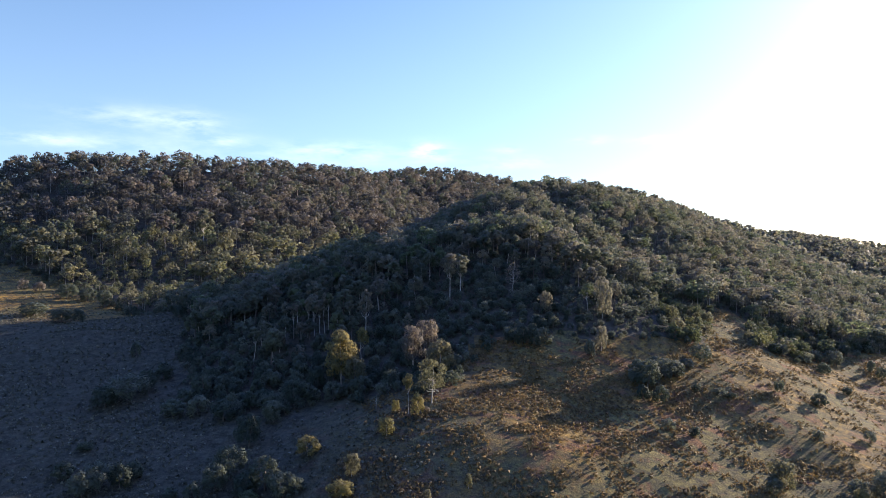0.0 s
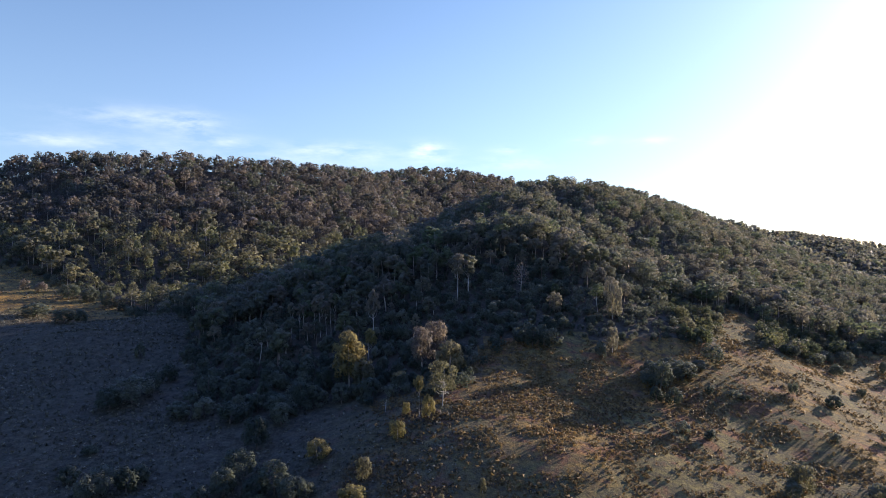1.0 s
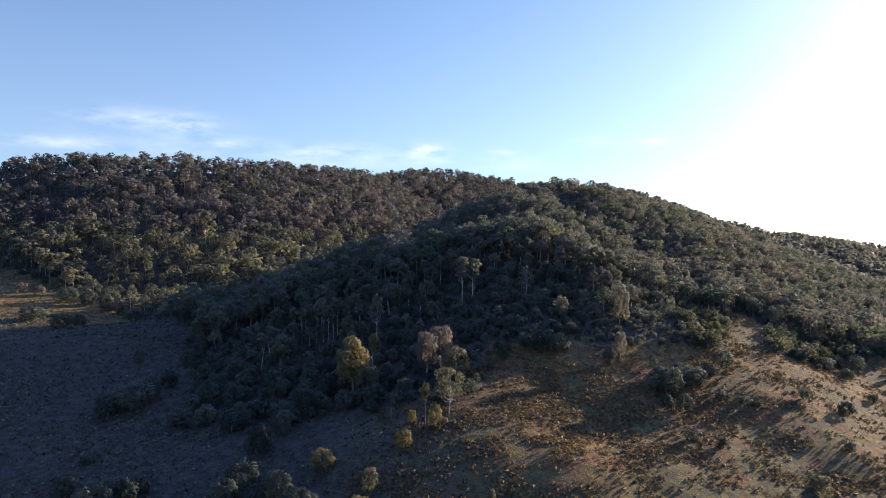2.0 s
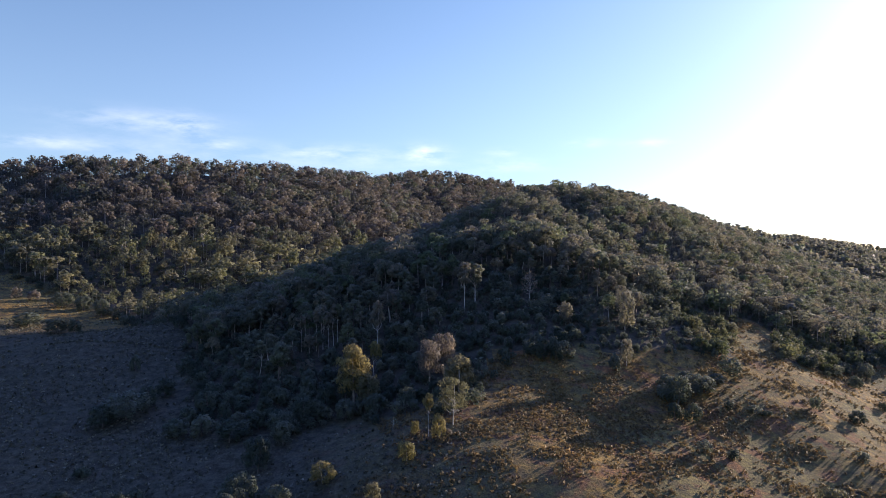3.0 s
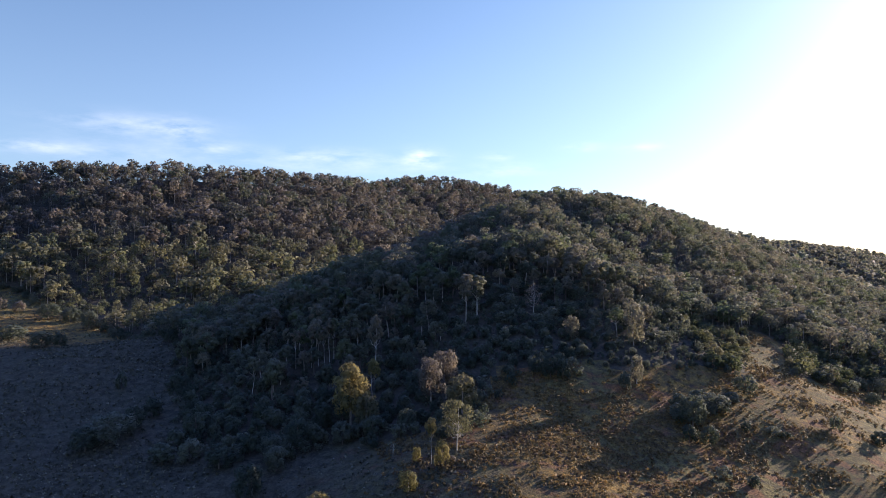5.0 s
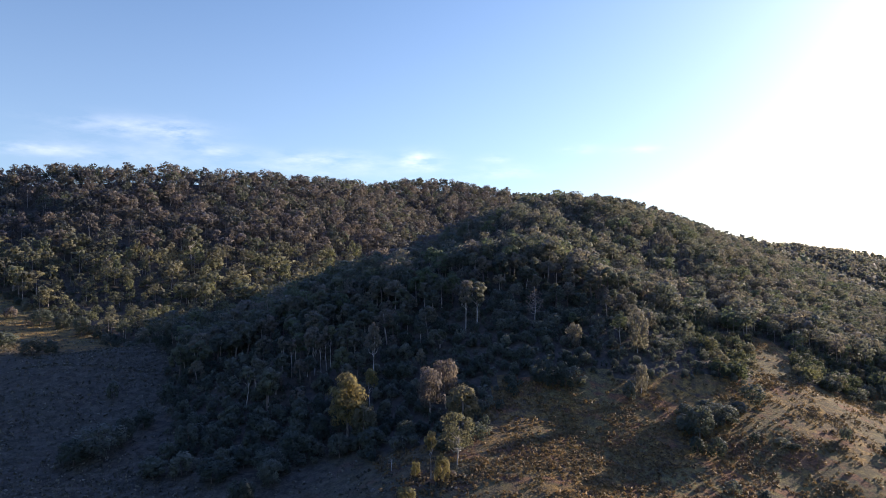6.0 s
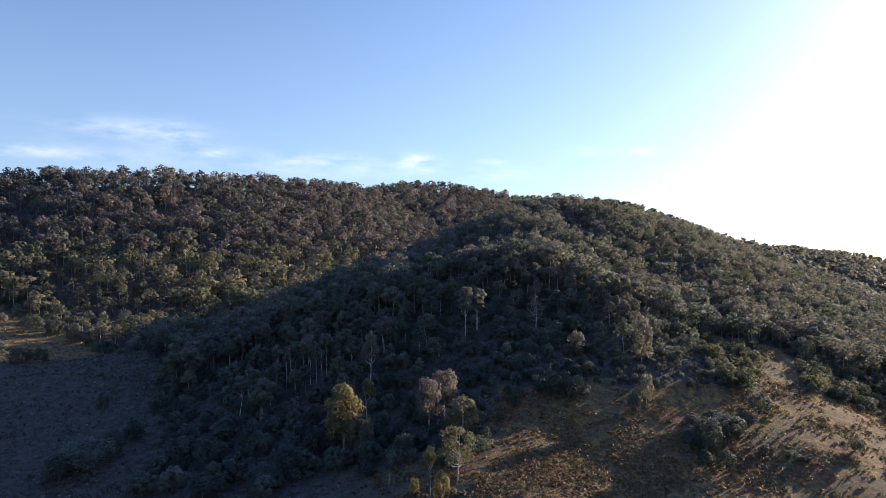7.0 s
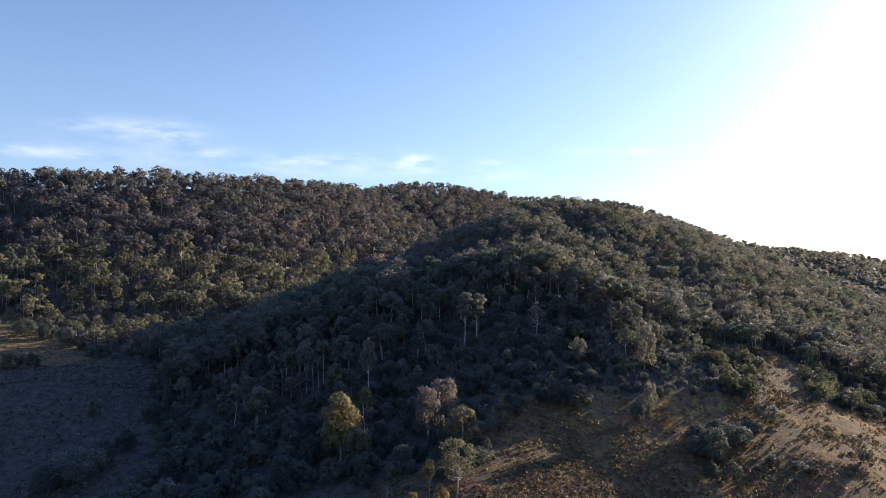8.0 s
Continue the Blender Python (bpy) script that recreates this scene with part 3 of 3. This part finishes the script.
BUSH_SOUTH = [(-53.7, 188.4, 10.4, 9.4), (-53.5, 170.5, 9.2, 9.1), (-42.6, 163.0, 9.2, 10.0), (-37.1, 158.0, 7.0, 7.9), (-55.2, 165.0, 7.4, 8.2), (-84.1, 165.5, 7.4, 8.3), (-78.9, 166.5, 6.5, 6.9), (-86.0, 162.5, 6.5, 6.8), (-58.8, 160.0, 5.3, 5.9), (-63.9, 159.5, 3.7, 4.8), (-97.7, 185.9, 3.1, 4.6), (-83.0, 209.4, 6.3, 9.8), (-75.6, 209.9, 6.6, 8.7), (-66.1, 204.9, 6.7, 9.2), (-79.1, 223.8, 8.6, 9.7), (-50.4, 202.4, 7.4, 7.8), (-82.3, 218.3, 5.8, 8.0), (-47.1, 161.5, 6.7, 8.1), (-34.3, 159.5, 4.0, 5.3), (-95.2, 171.0, 5.1, 6.8), (-77.1, 170.5, 5.1, 6.2)]
BUSH_FOOT = [(-41.1, 221.3, 9.2, 8.1), (-46.7, 213.3, 8.9, 8.9), (-34.3, 212.8, 7.4, 8.2), (-25.4, 212.8, 7.1, 8.2), (-16.5, 211.2, 7.0, 7.0), (-52.3, 207.4, 7.8, 8.6), (27.5, 234.5, 7.8, 7.8), (31.3, 234.1, 6.6, 5.8), (23.8, 236.5, 5.1, 5.1)]
POLE = [(-60.2, 259.5, 13.8, 2.6), (-55.1, 259.0, 12.9, 2.6), (-50.9, 256.0, 15.4, 2.6), (-48.6, 256.5, 13.7, 2.6), (-45.0, 258.0, 15.3, 2.6), (-43.6, 258.5, 15.3, 2.6), (-39.7, 257.0, 11.8, 2.6), (-35.5, 257.5, 11.2, 2.6), (-56.3, 256.5, 13.7, 2.6), (-46.5, 256.5, 13.7, 2.6), (-67.8, 243.7, 13.2, 3.7)]
DEAD = [(28.3, 276.0, 11.8, 6.9)]
STANDING = [p[:2] for p in GOLDEN + GOLD + OLIVE + GREY + BROWN + SPREAD + SAPLING + SLIM + TALLGUM + POLE + DEAD + BUSH_FOOT]
OPEN_BELOW = [p[:2] for p in GOLDEN + GOLD + OLIVE + GREY + BROWN + SPREAD + TALLGUM + DEAD]   # only low scrub grows downhill of these

SUNLIT = [p[:2] for p in GOLDEN + SLIM + BROWN + OLIVE if p[1] > 180]                            # nothing tall stands sunward of these


def hill_crest(x):
    """How far back the hill's crest lies."""
    return np.interp(x, [-150, -102, -64, -25, 32, 62, 128, 202, 268, 350], [300, 325, 338, 345, 400, 455, 490, 530, 610, 740])


def range_crest(x):
    return np.interp(x, [-900, -520, -366, -285, -150, -34, 64, 250], [250, 450, 560, 590, 720, 922, 1000, 1120])


# hill woodland: the nearest as single trees, the rest joined
px, py = scatter(rng, -160, 330, 186, 520, 5.1)
keep = inside(px, py, WOODS) & (px < 0.62 * py + 40) & (px > -0.75 * py)
px, py = px[keep], py[keep]
keep = ~((px < -100) & (py > 400)) & (py < hill_crest(px) + 28) & ~clearing(px, py)
for x, y in STANDING:
    keep &= np.hypot(px - x, py - y) > 3.5
px, py = px[keep], py[keep]
order = np.argsort(py + 0.25 * np.abs(px - 10))
px, py = px[order], py[order]
tall = fractal(px, py, 45, 2, 31) * 0.5 + 0.5
single = {True: 0, False: 0}
rest = []
for x, y, t in zip(px, py, tall):
    foot = 264 if x > -5 else 240
    gum = rng.uniform() < np.clip(0.2 + (y - foot) / 70 + (t - 0.5), 0.0, 0.85) and not (x > 70 and y < 300)
    h = rng.uniform(6.0, 14.0 if y < 330 else 11.5) if gum else rng.uniform(3.0, 6.8)
    if any(0 < by - y < 17 and abs(bx * y / by - x) < 4.0 for bx, by in OPEN_BELOW):
        gum, h = False, rng.uniform(3.2, 5.0)
    if any(2 < 0.783 * (x - bx) + 0.622 * (y - by) < 80 and abs(0.622 * (x - bx) - 0.783 * (y - by)) < 4.8 for bx, by in SUNLIT):
        gum, h = False, rng.uniform(3.2, 4.8)
    if 42 < x < 86 and y < 270:      # low, open scrub where the pasture runs into the wood
        gum, h = False, rng.uniform(1.8, 3.2) if y < 257 else rng.uniform(2.6, 4.6)
    if single[gum] < (190 if gum else 160):
        if gum:
            put(gum_models[rng.integers(8)], x, y, rng.uniform(0, 6.28), h / 12, 1.0, "eucalyptus trees on the hill")
        else:
            put(wattle_models[rng.integers(6)], x, y, rng.uniform(0, 6.28), h / 6, 1.0, "wattle trees at the wood's edge")
        single[gum] += 1
    else:
        rest.append((x, y, h, gum))


def small_models(count, gum, leaves, size, sides, lumps):
    """Trees of unit height for the joined woods."""
    out = []
    for k in range(count):
        clumps = gum_clumps(rng, 1.0, rng.uniform(0.26, 0.36), rng.uniform(0.20, 0.42), lumps, 0.45) if gum else bush_clumps(rng, 1.0, rng.uniform(0.42, 0.54), lumps)
        out.append(tree_arrays(rng, clumps, 1.0, leaves, size, sides, 0.012))
    return out


mid_gums = small_models(12, True, 300, 0.043, 3, 9)
mid_bush = small_models(8, False, 380, 0.062, 3, 12)
far_gums = small_models(14, True, 240, 0.048, 3, 8)
low_bush = small_models(6, False, 90, 0.125, 3, 7)
shoulder_bush = small_models(8, False, 140, 0.088, 3, 9)
tiny_gums = small_models(6, False, 64, 0.17, 3, 6)

# low bushes along the wood's edge
edge = [p for p in WOODS if -340 < p[0] < 250]
spots = []
for (x0, y0), (x1, y1) in zip(edge, edge[1:]):
    count = max(1, int(math.hypot(x1 - x0, y1 - y0) / 2.6))
    for k in range(count):
        f = (k + rng.uniform(0, 1)) / count
        x, y = x0 + f * (x1 - x0) + rng.normal() * 2.5, y0 + f * (y1 - y0) + rng.normal() * 2.5 + 1.0
        if all(math.hypot(x - sx, y - sy) > 3 for sx, sy in STANDING) and not clearing(x, y):
            spots.append((x, y))
grown = [rng.uniform(1.3, 2.6) if 40 < x < 88 else rng.uniform(1.6, 5.0) for x, y in spots]
woods("edge_scrub", rng, spots, grown, rng.uniform(0, 1, len(spots)), mid_bush, leaf_scrub, bark_dark, "low bushy wattle scrub along the edge of the wood", "scrub")

px, py = scatter(rng, -105, 175, 198, 330, 3.6)
keep = inside(px, py - 4, WOODS) & ~clearing(px, py) & (py < hill_crest(px))
px, py = px[keep], py[keep]
qx, qy = scatter(rng, -275, -100, 320, 450, 4.4)
keep = inside(qx, qy - 2, WOODS) & (qy > hill_crest(qx) + 20)
px, py = np.append(px, qx[keep]), np.append(py, qy[keep])
woods("understorey_scrub", rng, list(zip(px, py)), rng.uniform(1.2, 3.4, len(px)), rng.uniform(0, 1, len(px)), low_bush, leaf_scrub, bark_dark, "low dark scrub filling the wood below the trees", "scrub")

def green_face(x, y):
    """The part of the hill, east of its nose, where the scrub is greenest."""
    return x + 22 * float(fractal(np.array(x), np.array(y), 50, 2, 29)) > 92


for name, test, models, leaf, bark, label in (
        ("hill_eucalyptus_wood", lambda r: r[3], mid_gums, leaf_woods, bark_pale, "grey-green eucalyptus wood covering the rounded hill"),
        ("hill_scrub", lambda r: not r[3] and not green_face(*r[:2]), mid_bush, leaf_scrub, bark_dark, "dense dark-green wattle scrub between the hill's trees"),
        ("green_hill_scrub", lambda r: not r[3] and green_face(*r[:2]), mid_bush, leaf_green, bark_dark, "bright green bushy scrub on the hill's sunny face")):
    these = [r for r in rest if test(r)]
    woods(name, rng, [r[:2] for r in these], [r[2] for r in these], rng.uniform(0, 1, len(these)), models, leaf, bark, label, "woodland")


def far_wood(name, label, x0, x1, y0, y1, gap, low, high, models, test, leaf=leaf_woods):
    px, py = scatter(rng, x0, x1, y0, y1, gap)
    keep = inside(px, py, WOODS) & (np.abs(px) < 0.72 * py + 30) & test(px, py)
    px, py = px[keep], py[keep]
    grown = np.where((px > -225) & (py < 425), 0.62, 1.0)
    woods(name, rng, list(zip(px, py)), rng.uniform(low, high, len(px)) * np.where(px < -100, grown, 1), np.clip(rng.uniform(0, 1, len(px)) + 0.25 * fractal(px, py, 60, 2, 3), 0, 1), models, leaf, bark_pale, label, "woodland")


def foot_of_range(x, y):
    """The lowest slopes, with greener gums and golden sunlight put into their leaf colour."""
    return (x < -60) & (land(x, y) + 6 * fractal(x, y, 40, 2, 19) < 74)


far_wood("foot_eucalyptus_wood", "sunlit golden-olive eucalyptus forest along the foot of the range", -420, -60, 320, 640, 8.2, 7, 18, far_gums,
         lambda x, y: (y > hill_crest(x) + 50) & foot_of_range(x, y), leaf_foot)
far_wood("range_eucalyptus_wood", "sunlit olive-brown eucalyptus forest on the long range", -560, 100, 320, 1040, 8.1, 7, 18.5, far_gums,
         lambda x, y: (y > hill_crest(x) + 50) & (y < range_crest(x) + 35) & ~foot_of_range(x, y) & ~((np.hypot(x + 174, y - 494) < 7) | (np.abs(x + 171) < 5) & (y > 468) & (y < 494)), leaf_range)
# the woods east of here carry haze in their pale leaf colour
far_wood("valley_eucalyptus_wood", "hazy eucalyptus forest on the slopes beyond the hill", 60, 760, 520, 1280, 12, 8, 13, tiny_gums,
         lambda x, y: (x > 0.42 * y - 120) | (x > 95) & (y > 900), leaf_dry_hazed)
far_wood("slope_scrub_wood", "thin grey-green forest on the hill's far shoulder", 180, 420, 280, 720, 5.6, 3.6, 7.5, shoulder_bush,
         lambda x, y: ((x > 0.5 * y) | (y > 520) & (x > 0.25 * y)) & (y < hill_crest(x) + 30), leaf_dry_hazed)
far_wood("distant_wood", "pale distant forest along the farthest ridge", 700, 2200, 1150, 2700, 27, 11, 17, tiny_gums, lambda x, y: x > 0.42 * y, leaf_dry_hazed)

# ---- single trees and bushes ----
gold_models, olive_models, grey_models, shrub_models = [], [], [], []
for k in range(3):
    gold_models.append(tree_thing("young_eucalyptus", rng, bush_clumps(rng, 10.0, 4.2, 26, 0.28), 10.0, 2600, 0.30, leaf_gold, bark_pale,
                                  "young eucalyptus with a golden-green sunlit crown", "tree"))
    olive_models.append(tree_thing("round_eucalyptus", rng, bush_clumps(rng, 10.0, 4.0, 28, 0.26), 10.0, 2800, 0.28, leaf_olive, bark_pale,
                                   "round olive-green eucalyptus with lumpy dense foliage", "tree"))
    grey_models.append(tree_thing("bushy_eucalyptus", rng, bush_clumps(rng, 10.0, 3.8, 26, 0.28), 10.0, 2400, 0.28, leaf_gum, bark_pale,
                                  "bushy grey-green eucalyptus among darker scrub", "tree"))
    shrub_models.append(tree_thing("shrub", rng, bush_clumps(rng, 3.0, 1.5, 11, 0.36), 3.0, 600, 0.20, leaf_wattle, bark_dark,
                                   "low grey-green shrub standing in the tussock grass", "shrub"))
golden_model = tree_thing("golden_eucalyptus", rng, gum_clumps(rng, 14.0, 4.3, 0.16, 34, 0.34), 14.0, 4200, 0.31, leaf_gold, bark_pale,
                          "full-crowned eucalyptus catching the sun above dark scrub", "tree")
brown_model = tree_thing("brown_eucalyptus", rng, gum_clumps(rng, 12.0, 4.2, 0.28, 28, 0.34), 12.0, 2800, 0.28, leaf_brown, bark_pale,
                         "eucalyptus with a russet-brown flowering crown", "tree")
red_model = tree_thing("red_shrub", rng, bush_clumps(rng, 3.0, 1.6, 10, 0.36), 3.0, 500, 0.2, leaf_brown, bark_dark,
                       "small reddish-brown shrub on the pasture", "shrub")
spread_model = tree_thing("white_limbed_eucalyptus", rng, gum_clumps(rng, 10.0, 4.4, 0.30, 34, 0.24), 10.0, 1900, 0.24, leaf_olive, bark_white,
                          "spreading eucalyptus with bare white limbs at the wood's edge", "tree", 0.017, 22)
tall_models = [tree_thing("tall_eucalyptus", rng, gum_clumps(rng, 18.0, 3.6, 0.52, 16, 0.30), 18.0, 1500, 0.36, leaf_gum, bark_white,
                          "tall eucalyptus with a slim white trunk above its neighbours", "tree", 0.011, 9) for k in range(3)]
pole_models = [tree_thing("pole_eucalyptus", rng, gum_clumps(rng, 14.0, 1.9, 0.66, 9, 0.40), 14.0, 620, 0.36, leaf_gum, bark_white,
                          "thin eucalyptus with a long bare white pole of a trunk", "tree", 0.0085, 4) for k in range(3)]
dead_model = tree_thing("dying_eucalyptus", rng, gum_clumps(rng, 11.0, 3.2, 0.25, 20, 0.3), 11.0, 520, 0.24, leaf_brown, bark_pale,
                        "half-bare dying eucalyptus with grey twigs", "tree", 0.016, 18)
slim_model = tree_thing("slim_eucalyptus", rng, gum_clumps(rng, 12.0, 2.5, 0.62, 12, 0.42), 12.0, 1100, 0.26, leaf_gold, bark_white,
                        "slim eucalyptus with a small round golden crown", "tree", 0.010, 5)
sapling_model = tree_thing("bare_sapling", rng, gum_clumps(rng, 4.5, 1.5, 0.4, 9, 0.3), 4.5, 90, 0.16, leaf_gum, bark_white,
                           "bare pale sapling in the shaded grass", "tree", 0.014, 8)


def place_all(spots, models, height, width, group=""):
    for k, (x, y, h, w) in enumerate(spots):
        put(models[k % len(models)], x, y, 1.7 * k + 0.4, w / width, (h / height) / (w / width), group)


place_all(GOLDEN, [golden_model], 14.0, 10.4, "golden eucalyptus trees")
place_all(GOLD, gold_models, 10.0, 9.4, "young eucalyptus trees")
place_all(OLIVE, olive_models, 10.0, 9.0, "round eucalyptus trees")
place_all(GREY, grey_models, 10.0, 9.0, "bushy eucalyptus trees")
place_all(BROWN, [brown_model], 12.0, 9.5, "brown-crowned eucalyptus trees")
place_all(SPREAD, [spread_model], 10.0, 9.6)
place_all(SLIM, [slim_model], 12.0, 5.6)
place_all(SAPLING, [sapling_model], 4.5, 3.4)
place_all(RED, [red_model], 3.0, 3.6, "reddish shrubs")
place_all(TALLGUM, tall_models, 18.0, 7.6, "tall emergent eucalyptus trees")
place_all(POLE, pole_models, 14.0, 3.2, "stand of pole eucalyptus trees")
place_all(DEAD, [dead_model], 11.0, 6.6)
place_all([p for p in BUSH_FOOT if p[2] < 7], wattle_models, 6.0, 6.6, "wattle trees at the wood's edge")
place_all([p for p in BUSH_FOOT if p[2] >= 7], big_wattles, 12.0, 11.6, "wattle trees at the wood's edge")
place_all([p for p in BUSH_EAST if p[2] < 7], wattle_models, 6.0, 6.6, "wattle trees on the open pasture")
place_all([p for p in BUSH_EAST if p[2] >= 7], big_wattles, 12.0, 11.6, "wattle trees on the open pasture")
place_all([p for p in BUSH_WEST if p[2] < 7], wattle_models, 6.0, 6.6, "wattle trees round the far paddock")
place_all([p for p in BUSH_WEST if p[2] >= 7], big_wattles, 12.0, 11.6, "wattle trees round the far paddock")
place_all([p for p in BUSH_SOUTH if p[2] < 7], wattle_models, 6.0, 6.6, "wattle trees in the shaded gully")
place_all([p for p in BUSH_SOUTH if p[2] >= 7], big_wattles, 12.0, 11.6, "wattle trees in the shaded gully")
place_all(SHRUB, shrub_models, 3.0, 3.4, "shrubs on the pasture")

for model in (gum_models + wattle_models + big_wattles + gold_models + olive_models + grey_models + shrub_models + [golden_model, brown_model, red_model, spread_model] + tall_models
              + pole_models + [dead_model, sapling_model, slim_model]):
    drop_model(model)


# ---- tussock grass ----
def tussocks(name, px, py, sizes, tints, blades, label, mat):
    """Mounded clumps of grass."""
    models = [clump_leaves(rng, (0, 0, 0.10), (0.52, 0.52, 0.44), blades, 0.31) for k in range(12)]
    z = land(px, py)
    out, bulge = [], []
    for x, y, h, s in zip(px, py, z, sizes):
        a = rng.uniform(0, 6.283)
        c, d = math.cos(a), math.sin(a)
        turn = np.array([[c, -d, 0], [d, c, 0], [0, 0, 1]]).T
        tri, normal = models[rng.integers(12)]
        out.append(tri.reshape(-1, 3) @ turn * s + (x, y, h))
        bulge.append(np.repeat(normal, 3, axis=0) @ turn)
    verts = np.concatenate(out)
    ob = new(name, mesh_from(name, verts, np.arange(len(verts)).reshape(-1, 3), mat, np.repeat(tints, blades * 3), True, np.concatenate(bulge)))
    return tagged(ob, label, "grass", kind="stuff")


# clumps gather in bands along the slope and leave lawns between them
px, py = scatter(rng, -40, 260, 118, 330, 0.92)
keep = (~inside(px, py, WOODS) | clearing(px, py)) & (px < 0.72 * py + 12)
cluster = fractal(px + 0.3 * py, 1.6 * py - 0.5 * px, 8.5, 3, 71) + 0.28 * fractal(px, py, 40, 2, 77) + 0.14 * np.exp(-((px - 32) / 16) ** 2 - ((py - 220) / 14) ** 2) + 0.2 * np.exp(-((px - 20) / 26) ** 2 - ((py - 180) / 30) ** 2)
cluster -= 0.3 * np.exp(-((px - 132) / 26) ** 2 - ((py - 226) / 26) ** 2) + 0.15 * np.exp(-((px - 55) / 18) ** 2 - ((py - 168) / 14) ** 2)
keep &= ((cluster + rng.uniform(-0.34, 0.34, len(px)) > 0.06) | (rng.uniform(0, 1, len(px)) < 0.06)) & (px > -26 + 8 * fractal(px, py, 20, 2, 5))
px, py = px[keep], py[keep]
size = (0.52 + 0.85 * rng.uniform(0, 1, len(px)) ** 1.4) * np.where(px > 110, 0.85, 1.0)
tussocks("tussock_grass", px, py, size, np.clip(0.5 + 0.5 * fractal(px, py, 25, 2, 91) + rng.uniform(-0.3, 0.3, len(px)), 0, 1), 11,
         "brown tussock grass clumps scattered over the sunlit slope", tussock_mat)
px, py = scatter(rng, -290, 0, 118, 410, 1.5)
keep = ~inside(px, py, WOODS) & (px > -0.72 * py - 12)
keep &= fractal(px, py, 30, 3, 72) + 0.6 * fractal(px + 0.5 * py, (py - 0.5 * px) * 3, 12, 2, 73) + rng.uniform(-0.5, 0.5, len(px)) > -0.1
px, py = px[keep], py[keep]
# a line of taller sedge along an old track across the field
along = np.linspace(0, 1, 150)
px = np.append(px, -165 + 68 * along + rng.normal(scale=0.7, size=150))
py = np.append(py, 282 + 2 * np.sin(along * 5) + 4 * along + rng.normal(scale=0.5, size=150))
tussocks("low_tussock_grass", px, py, rng.uniform(0.5, 1.2, len(px)), rng.uniform(0, 1, len(px)), 8, "low grey tussock grass in the shaded field", grey_tussock_mat)
